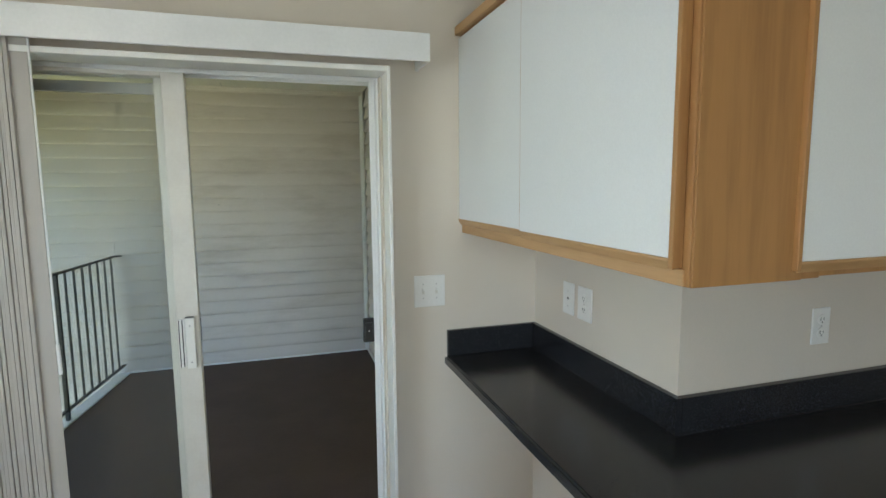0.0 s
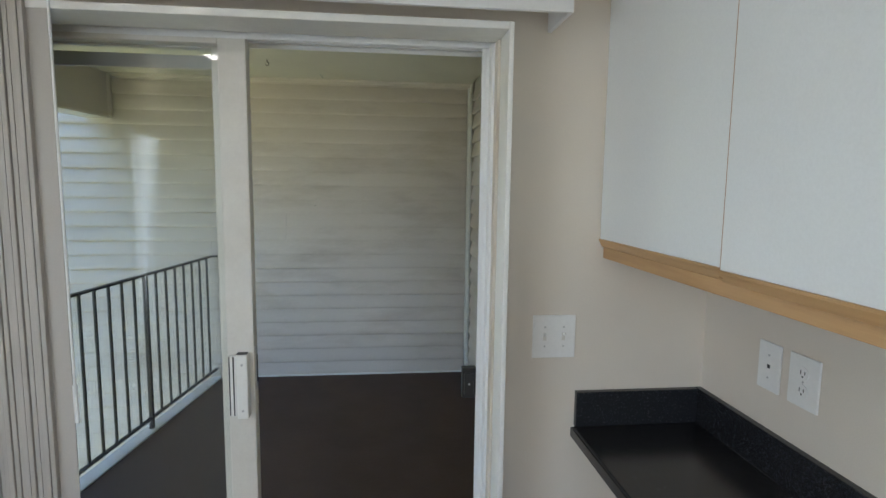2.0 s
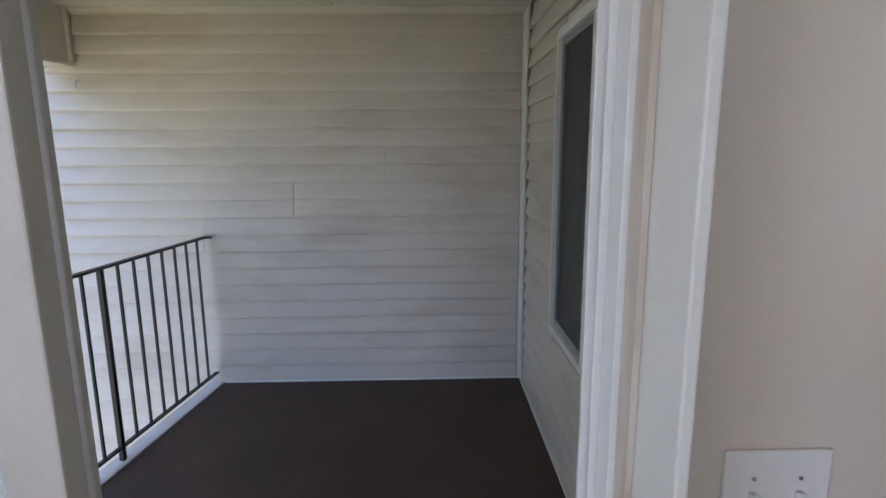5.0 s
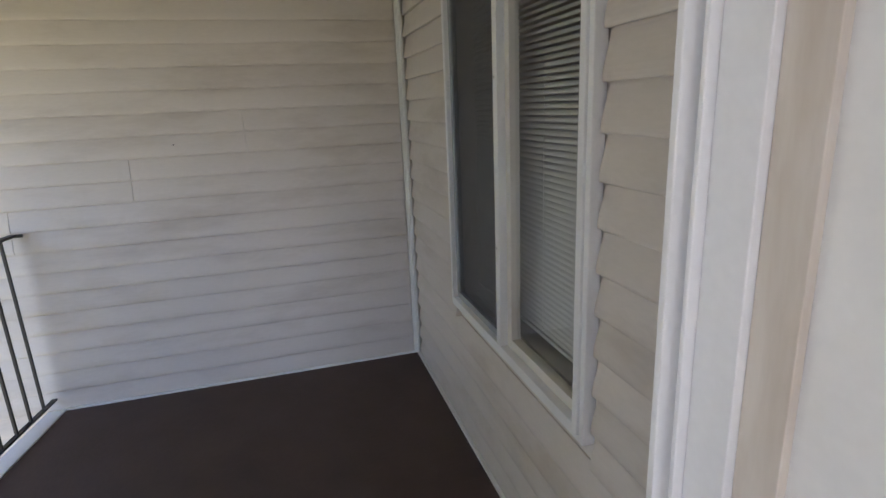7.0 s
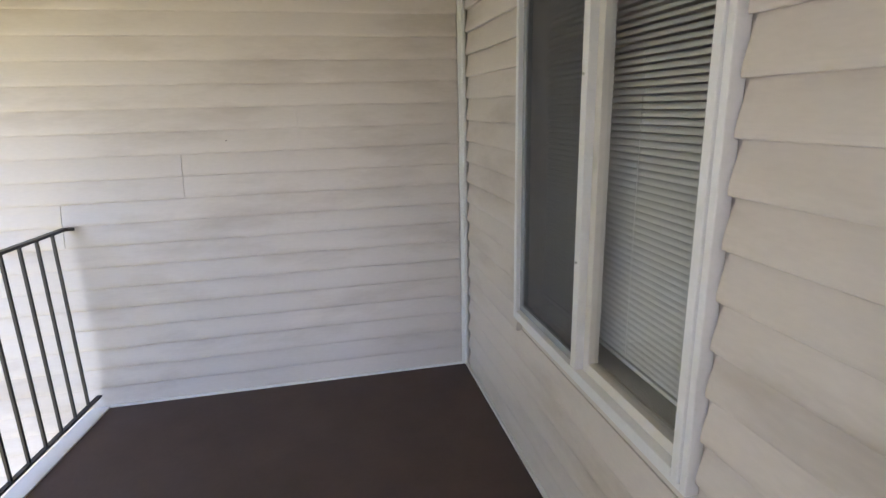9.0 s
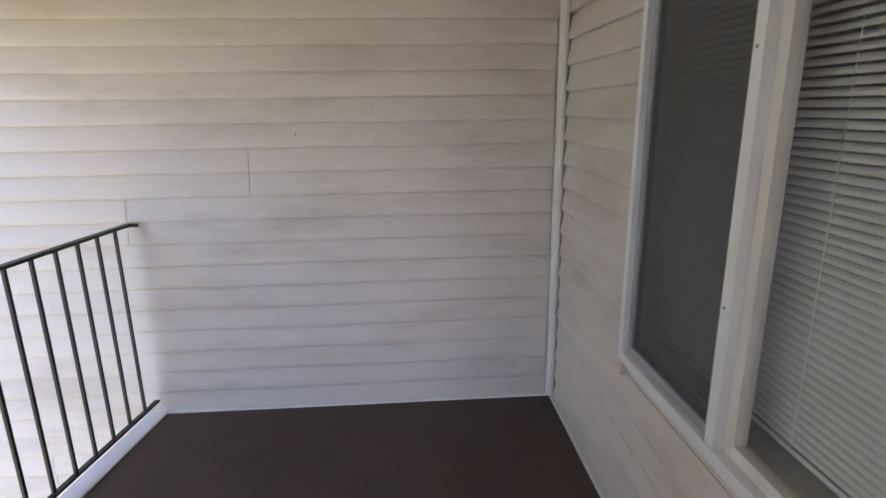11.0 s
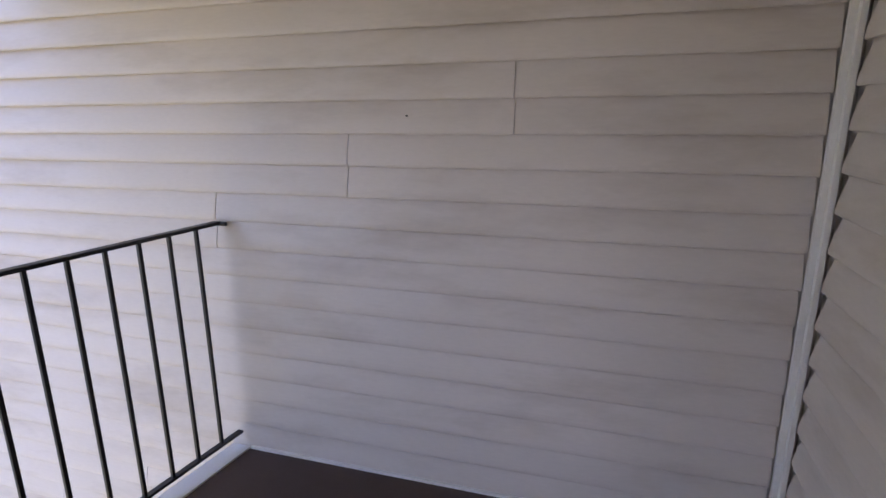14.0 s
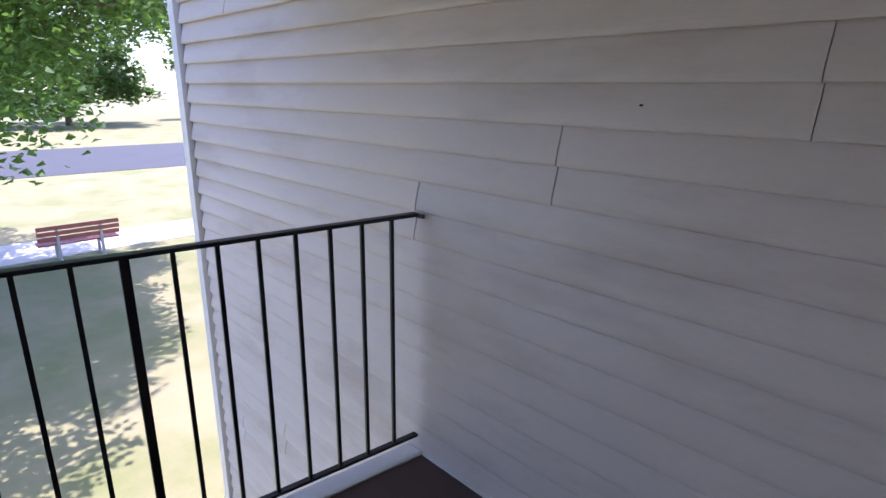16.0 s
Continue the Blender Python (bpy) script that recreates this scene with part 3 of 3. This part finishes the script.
dblind = thing("window_blind", (KLEFT - 0.02, -4.56, 1.98), "white mini blind with open slats in the dining window", "blind")
for i in range(46):
    z = 0.72 + 0.0265 * i
    part("slat", boxes((KLEFT - 0.032, KLEFT - 0.008, -5.03, -4.09, z, z + 0.0012)), M_SLAT, dblind)
part("head_rail", boxes((KLEFT - 0.036, KLEFT - 0.004, -5.03, -4.09, 1.955, 1.985), bevel=0.002), M_SLAT, dblind)

lamp = thing("ceiling_light", (-1.83, -4.89, CEIL), "lit round opal glass ceiling light in the dining area", "ceiling light")
bm = bmesh.new()
bmesh.ops.create_cone(bm, cap_ends=True, segments=40, radius1=0.115, radius2=0.125, depth=0.022, matrix=Matrix.Translation((-1.83, -4.89, CEIL - 0.011)))
part("base", bm, M_WHITE, lamp)
bm = bmesh.new()
bmesh.ops.create_uvsphere(bm, u_segments=40, v_segments=20, radius=0.14)
bmesh.ops.delete(bm, geom=[v for v in bm.verts if v.co.z > 0.001], context="VERTS")
bmesh.ops.scale(bm, vec=(1, 1, 0.62), verts=bm.verts)
bmesh.ops.translate(bm, vec=(-1.83, -4.89, CEIL - 0.024), verts=bm.verts)
part("shade", bm, m_lamp, lamp, "glowing opal glass dome", smooth=True)

# ---------------- balcony things ----------------
OFF = Vector((0, 0, 0))
RO = -0.045          # the railing stands outside the deck's edge
rail = thing("balcony_railing", (edge_x(-1.4, RO), -1.4, 0.0), "black painted iron balcony railing with square balusters", "railing")
part("top_rail", skew_slab(RO - 0.018, RO + 0.018, WALL_OUT, -0.004, 1.014, 1.028, bevel=0.003), M_IRON, rail)
part("bottom_rail", skew_slab(RO - 0.013, RO + 0.013, WALL_OUT, -0.004, 0.070, 0.082, bevel=0.002), M_IRON, rail)
part("wall_bracket", boxes((edge_x(0, RO) - 0.02, edge_x(0, RO) + 0.042, -0.012, -0.001, 1.010, 1.026), bevel=0.002), M_IRON, rail)
bal = mesh_from("baluster", boxes((-0.0065, 0.0065, -0.0065, 0.0065, 0.080, 1.016), bevel=0.001), M_IRON)
pst = mesh_from("post", boxes((-0.0125, 0.0125, -0.0125, 0.0125, -0.12, 1.016), bevel=0.002), M_IRON)
for i in range(23):
    y = -0.112 - 0.1195 * i
    if y < WALL_OUT + 0.03:
        break
    ob = new("post" if i in (7, 18) else "baluster", pst if i in (7, 18) else bal)
    ob.parent = rail
    ob.matrix_parent_inverse = rail.matrix_basis.inverted()
    ob.matrix_basis = Matrix.Translation((edge_x(y, RO), y, 0)) @ Matrix.Rotation(-math.atan(0.135), 4, "Z")

hook = thing("ceiling_hook", (-1.50, -0.66, CEIL), "small dark screw hook in the ceiling", "hook")
bm = bmesh.new()
rod(bm, (-1.50, -0.66, CEIL - 0.02), (-1.50, -0.66, CEIL), 0.003, sides=8)
for i in range(8):
    a0, a1 = radians(90 - i * 32), radians(90 - (i + 1) * 32)
    rod(bm, (-1.50 + 0.011 * math.cos(a0), -0.66, CEIL - 0.031 + 0.011 * math.sin(a0)),
        (-1.50 + 0.011 * math.cos(a1), -0.66, CEIL - 0.031 + 0.011 * math.sin(a1)), 0.0025, sides=6)
part("hook_wire", bm, M_IRON, hook)
nail = thing("wall_hook", (-2.80, -0.004, 2.0), "small bright metal hook on the siding", "hook")
bm = bmesh.new()
rod(bm, (-2.80, 0.0, 2.01), (-2.80, -0.03, 2.005), 0.004, sides=8)
rod(bm, (-2.80, -0.03, 2.005), (-2.80, -0.032, 1.965), 0.004, sides=8)
part("hook_wire", bm, M_STEEL, nail)
nail = thing("nail", (-1.279, 0.0, 1.433), "small dark nail head in the siding", "nail")
bm = bmesh.new()
rod(bm, (-1.279, 0.02, 1.433), (-1.279, -0.003, 1.433), 0.003, sides=10)
part("nail_head", bm, M_BLACK, nail)

# window of the bedroom, in white vinyl
win = thing("window_1", (0.0, -1.45, 0.6), "white vinyl sliding window with blinds half lowered behind it", "window", kind="structure")
oy0, oy1, oz0, oz1 = -2.087, -0.895, 0.660, 2.120


def ring(y0, y1, z0, z1, w, x0, x1, bevel=0.003):
    return boxes((x0, x1, y0, y0 + w, z0, z1), (x0, x1, y1 - w, y1, z0, z1), (x0, x1, y0 + w, y1 - w, z0, z0 + w), (x0, x1, y0 + w, y1 - w, z1 - w, z1), bevel=bevel)


part("outer_trim", ring(oy0, oy1, oz0, oz1, 0.022, -0.018, 0.02), M_VINYL, win)
part("window_frame", ring(oy0 + 0.0225, oy1 - 0.0225, oz0 + 0.0225, oz1 - 0.0225, 0.026, -0.026, 0.014), M_VINYL, win)
part("mullion", boxes((-0.024, 0.014, -1.516, -1.478, oz0 + 0.049, oz1 - 0.049), bevel=0.003), M_VINYL, win)
sash_a = part("sash", ring(-1.477, oy1 - 0.049, oz0 + 0.049, oz1 - 0.049, 0.030, -0.006, 0.020, 0.002), M_GREYFRAME, win, "grey sash of the screened half")
sash_b = part("sash", ring(oy0 + 0.049, -1.517, oz0 + 0.049, oz1 - 0.049, 0.036, 0.004, 0.040, 0.002), M_ALU, win, "pale sash of the open half")
for s, y0, y1, x in ((sash_a, -1.448, oy1 - 0.078, 0.012), (sash_b, oy0 + 0.084, -1.552, 0.022)):
    g = part("pane", boxes((x, x + 0.004, y0, y1, oz0 + 0.08, oz1 - 0.08)), M_WGLASS, s)
    g.visible_shadow = False
bm = bmesh.new()
y0, y1, z0, z1 = -1.448, oy1 - 0.078, oz0 + 0.08, oz1 - 0.08
for i in range(260):
    y = y0 + (y1 - y0) * (i + 0.5) / 260
    bm.faces.new([bm.verts.new(v) for v in ((0.001, y, z0), (0.001, y + 0.0007, z0), (0.001, y + 0.0007, z1), (0.001, y, z1))])
for i in range(640):
    z = z0 + (z1 - z0) * (i + 0.5) / 640
    bm.faces.new([bm.verts.new(v) for v in ((0.0012, y0, z), (0.0012, y1, z), (0.0012, y1, z + 0.0007), (0.0012, y0, z + 0.0007))])
tagged(part("insect_mesh", bm, M_SCREEN, sash_a, "dark insect mesh"), kind="stuff")
part("window_sill", boxes((0.07, 0.20, oy0 + 0.02, oy1 - 0.02, 0.690, 0.722), bevel=0.004), M_WHITE, win, "pale inner sill")
bm = bmesh.new()
for z in (1.08, 1.66):
    rod(bm, (-0.030, -1.497, z), (-0.026, -1.497, z), 0.004, sides=10)
part("screw", bm, M_STEEL, win, "small screws in the mullion")

blind = thing("window_blind", (0.11, -1.45, 2.07), "white mini blind half closed behind the window", "blind")
ys = (-2.02, -0.94)
prof = [(-0.0125, -0.0015), (-0.004, 0.0015), (0.004, 0.0018), (0.0125, 0.0), (0.004, 0.001), (-0.004, 0.0007)]
a = radians(38)
prof = [(u * math.cos(a) - v * math.sin(a), u * math.sin(a) + v * math.cos(a)) for u, v in prof]
slat_mesh = mesh_from("slat", extrude(prof, "y", ys[0], ys[1]), M_SLAT)
for i in range(61):
    ob = new("slat", slat_mesh)
    ob.parent = blind
    ob.matrix_parent_inverse = blind.matrix_basis.inverted()
    z = 0.795 + 0.0208 * i
    ob.matrix_basis = Matrix.Translation((0.108, 0, z))
part("bottom_rail", boxes((0.096, 0.12, ys[0], ys[1], 0.766, 0.780), bevel=0.003), M_SLAT, blind)
part("head_rail", boxes((0.09, 0.125, ys[0], ys[1], 2.065, 2.09), bevel=0.002), M_SLAT, blind)
bm = bmesh.new()
for y in (-1.93, -1.62, -1.3, -0.98):
    rod(bm, (0.0945, y, 0.775), (0.0945, y, 2.07), 0.0009, sides=5)
    rod(bm, (0.1215, y, 0.775), (0.1215, y, 2.07), 0.0009, sides=5)
part("cord", bm, M_SLAT, blind)

# ---------------- outside ----------------
bm = bmesh.new()
bmesh.ops.create_grid(bm, x_segments=40, y_segments=40, size=400)
bmesh.ops.translate(bm, vec=(0, 0, GROUND), verts=bm.verts)
setting("ground", bm, M_GRASS, "sunlit lawn of dry and green grass", "lawn")
setting("pavement", boxes((-18.4, -16.3, -60, 60, GROUND - 0.1, GROUND + 0.015)), M_PATH, "pale concrete path across the lawn", "path")
# road laid along the dark band, its colour also stands for tree shade
setting("road", boxes((-45, -31.5, -120, 160, GROUND - 0.1, GROUND + 0.02)), M_ROAD, "dark asphalt road beyond the lawn, also standing for tree shade there", "road")

bench = thing("park_bench", (-15.95, 1.33, GROUND), "red slatted park bench on the pale path", "bench")
BX, BY0, BY1 = -15.95, 0.48, 2.18
gz = GROUND
for k in range(3):
    z = gz + 0.55 + k * 0.135
    part("back_slat", boxes((BX + 0.16 + 0.035 * k, BX + 0.20 + 0.035 * k, BY0, BY1, z, z + 0.10), bevel=0.01), M_REDWOOD, bench)
for k in range(3):
    x = BX - 0.30 + k * 0.15
    part("seat_slat", boxes((x, x + 0.12, BY0, BY1, gz + 0.42, gz + 0.46), bevel=0.01), M_REDWOOD, bench)
for y in (BY0 + 0.4, BY1 - 0.4):
    part("leg", boxes((BX - 0.26, BX - 0.2, y - 0.03, y + 0.03, gz, gz + 0.42), (BX + 0.16, BX + 0.22, y - 0.03, y + 0.03, gz, gz + 0.88),
                      (BX - 0.2, BX + 0.16, y - 0.03, y + 0.03, gz + 0.36, gz + 0.42), bevel=0.008), M_CONC, bench)


def leaf_cloud(rng, clumps, per, size, spread):
    """Leaves scattered in clumps: one folded blade each."""
    vs, fs = [], []
    for c, r in clumps:
        for _ in range(int(per * (r / spread) ** 2)):
            d = Vector((rng.gauss(0, 1), rng.gauss(0, 1), rng.gauss(0, 0.7)))
            d = d.normalized() * r * rng.random() ** 0.45
            p = c + d
            u = Vector((rng.uniform(-1, 1), rng.uniform(-1, 1), rng.uniform(-0.7, 0.3))).normalized()
            w = u.cross(Vector((rng.uniform(-0.4, 0.4), rng.uniform(-0.4, 0.4), 1))).normalized()
            s = size * rng.uniform(0.6, 1.25)
            k = len(vs)
            up = u.cross(w) * s * 0.15
            vs += [p - u * s * 0.5, p + w * s * 0.42 + up, p + u * s * 0.55, p - w * s * 0.42 + up]
            fs += [(k, k + 1, k + 2), (k, k + 2, k + 3)]
    return vs, fs


def tree(name, foot, trunk_h, height, radius, seed, label, per, size, material, limbs=16, trunk_r=0.22, low=0.0):
    rng = random.Random(seed)
    t = thing(name, foot, label, "tree")
    foot = Vector(foot)
    bm = bmesh.new()
    p, r = foot - Vector((0, 0, 0.05)), trunk_r
    for k in range(5):
        q = p + Vector((rng.uniform(-0.08, 0.08), rng.uniform(-0.08, 0.08), (trunk_h + height * 0.35) / 5))
        rod(bm, p, q, r, r * 0.85, sides=12)
        p, r = q, r * 0.85
    part("trunk", bm, M_BARK, t, smooth=True)
    clumps = []
    bm = bmesh.new()
    for k in range(limbs):
        a = k * 2.4 + rng.uniform(-0.3, 0.3)
        h = trunk_h + (height * 0.4) * rng.random()
        a0 = foot + Vector((0, 0, h))
        reach = radius * rng.uniform(0.55, 1.0)
        rise = rng.uniform(-0.05 - low, 0.75) * reach
        prev, r = a0, trunk_r * 0.38
        for j in range(1, 5):
            f = j / 4
            q = a0 + Vector((math.cos(a) * reach * f, math.sin(a) * reach * f, rise * f + 0.5 * math.sin(f * 3.0) * 0.6)) + Vector((rng.uniform(-.2, .2), rng.uniform(-.2, .2), rng.uniform(-.15, .15)))
            rod(bm, prev, q, r, r * 0.68, sides=7)
            prev, r = q, r * 0.68
            if j > 1:
                for _ in range(5):
                    c = q + Vector((rng.gauss(0, 0.75), rng.gauss(0, 0.75), rng.gauss(0.1, 0.5)))
                    rod(bm, q, c, r * 0.5, r * 0.15, sides=5)
                    clumps.append((c, rng.uniform(0.35, 0.85) * radius / 5))
    part("limbs", bm, M_BARK, t)
    for _ in range(limbs * 4):
        d = Vector((rng.gauss(0, 1), rng.gauss(0, 1), abs(rng.gauss(0, 0.9)))).normalized() * radius * rng.uniform(0.4, 0.85)
        clumps.append((foot + Vector((0, 0, trunk_h + height * 0.3)) + Vector((d.x, d.y, d.z * height / radius * 0.55)), rng.uniform(0.5, 1.0) * radius / 5))
    clumps = [(c, r) for c, r in clumps if c.z - r * 0.6 > foot.z + trunk_h * 0.72]
    vs, fs = leaf_cloud(rng, clumps, per, size, 0.8 * radius / 5)
    me = bpy.data.meshes.new("crown")
    me.from_pydata(vs, [], fs)
    me.materials.append(material)
    ob = new("crown", me)
    ob.parent = t
    ob.matrix_parent_inverse = t.matrix_basis.inverted()
    return t


tree("maple_tree", (-15.0, -1.9, GROUND), 3.9, 7.0, 6.8, 5, "broad green maple tree on the sunny lawn", 800, 0.12, M_LEAF, limbs=28, low=0.0)
for k, (x, y, s) in enumerate(((-74, -8, 1.0), (-72, 12, 1.15), (-78, 34, 1.0), (-73, 55, 1.1), (-80, -34, 1.1))):
    tree("roadside_tree", (x, y, GROUND), 1.2, 9 * s, 8.5 * s, 20 + k, "green tree on the far side of the road", 60, 0.65, M_FARLEAF, limbs=12, trunk_r=0.35, low=0.1)

# ---------------- siding, course by course ----------------


def course_profile(sign, at, z):
    """One lap: thin at the top, rounded out at the bottom; sign is the way that it faces."""
    pts = [(0.004, 0.003), (0.0255, 0.0), (0.0285, 0.0025), (0.0295, 0.009), (0.0292, 0.018), (0.0272, 0.032), (0.0232, 0.050), (0.0180, 0.070),
           (0.0125, 0.090), (0.0075, C - 0.006), (0.0062, C + 0.004), (0.0, C + 0.004)]
    return [(at + sign * u, z + v) for u, v in pts]


def siding(parent, along, at, sign, z0, n, spans):
    """Courses from z0 up; spans(k) gives the stretches of course k."""
    cache = {}
    for k in range(n):
        for lo, hi, proud in spans(k):
            if hi - lo < 0.004:
                continue
            key = (round(lo, 4), round(hi, 4), proud)
            if key not in cache:
                cache[key] = mesh_from("siding_panel", extrude(course_profile(sign, at + sign * proud, 0.0), along, lo, hi), M_SIDING)
            ob = new("siding_panel", cache[key])
            ob.parent = parent
            ob.location = (0, 0, z0 + k * C)


SEAMS = {12: -0.909, 13: -0.911, 10: -1.517, 11: -1.512, 8: -2.118, 9: -2.111,
         16: -3.60, 17: -3.60, 18: -3.05, 19: -3.05}
K0 = -22


def far_spans(k):
    c = k + K0
    right = -0.034
    if c in SEAMS:
        s = SEAMS[c]
        out = [(LEFT + 0.066, s - 0.001, 0.0025), (s + 0.001, right, 0.0)]
        if c in (8, 9):
            out = [(LEFT + 0.066, -3.320, 0.0), (-3.318, s - 0.001, 0.0025), (s + 0.001, right, 0.0)]
        return out
    if c < 0:
        s = -3.9 + 0.6 * ((c // 2) % 4)
        return [(LEFT + 0.066, s, 0.0012), (s + 0.0024, -2.0, 0.0)]
    return [(LEFT + 0.066, right, 0.0)]


siding(wall_far, "x", 0.0295, -1, K0 * C, 22 + 48, far_spans)


def window_spans(k):
    z = k * C
    lo, hi = WALL_OUT, -0.047
    if z + C <= oz0 + 0.01 or z >= oz1:
        return [(lo, hi, 0.0)]
    return [(lo, oy0 - 0.008, 0.0), (oy1 + 0.007, hi, 0.0)]


siding(wall_window, "y", 0.0295, -1, 0.014, 21, window_spans)
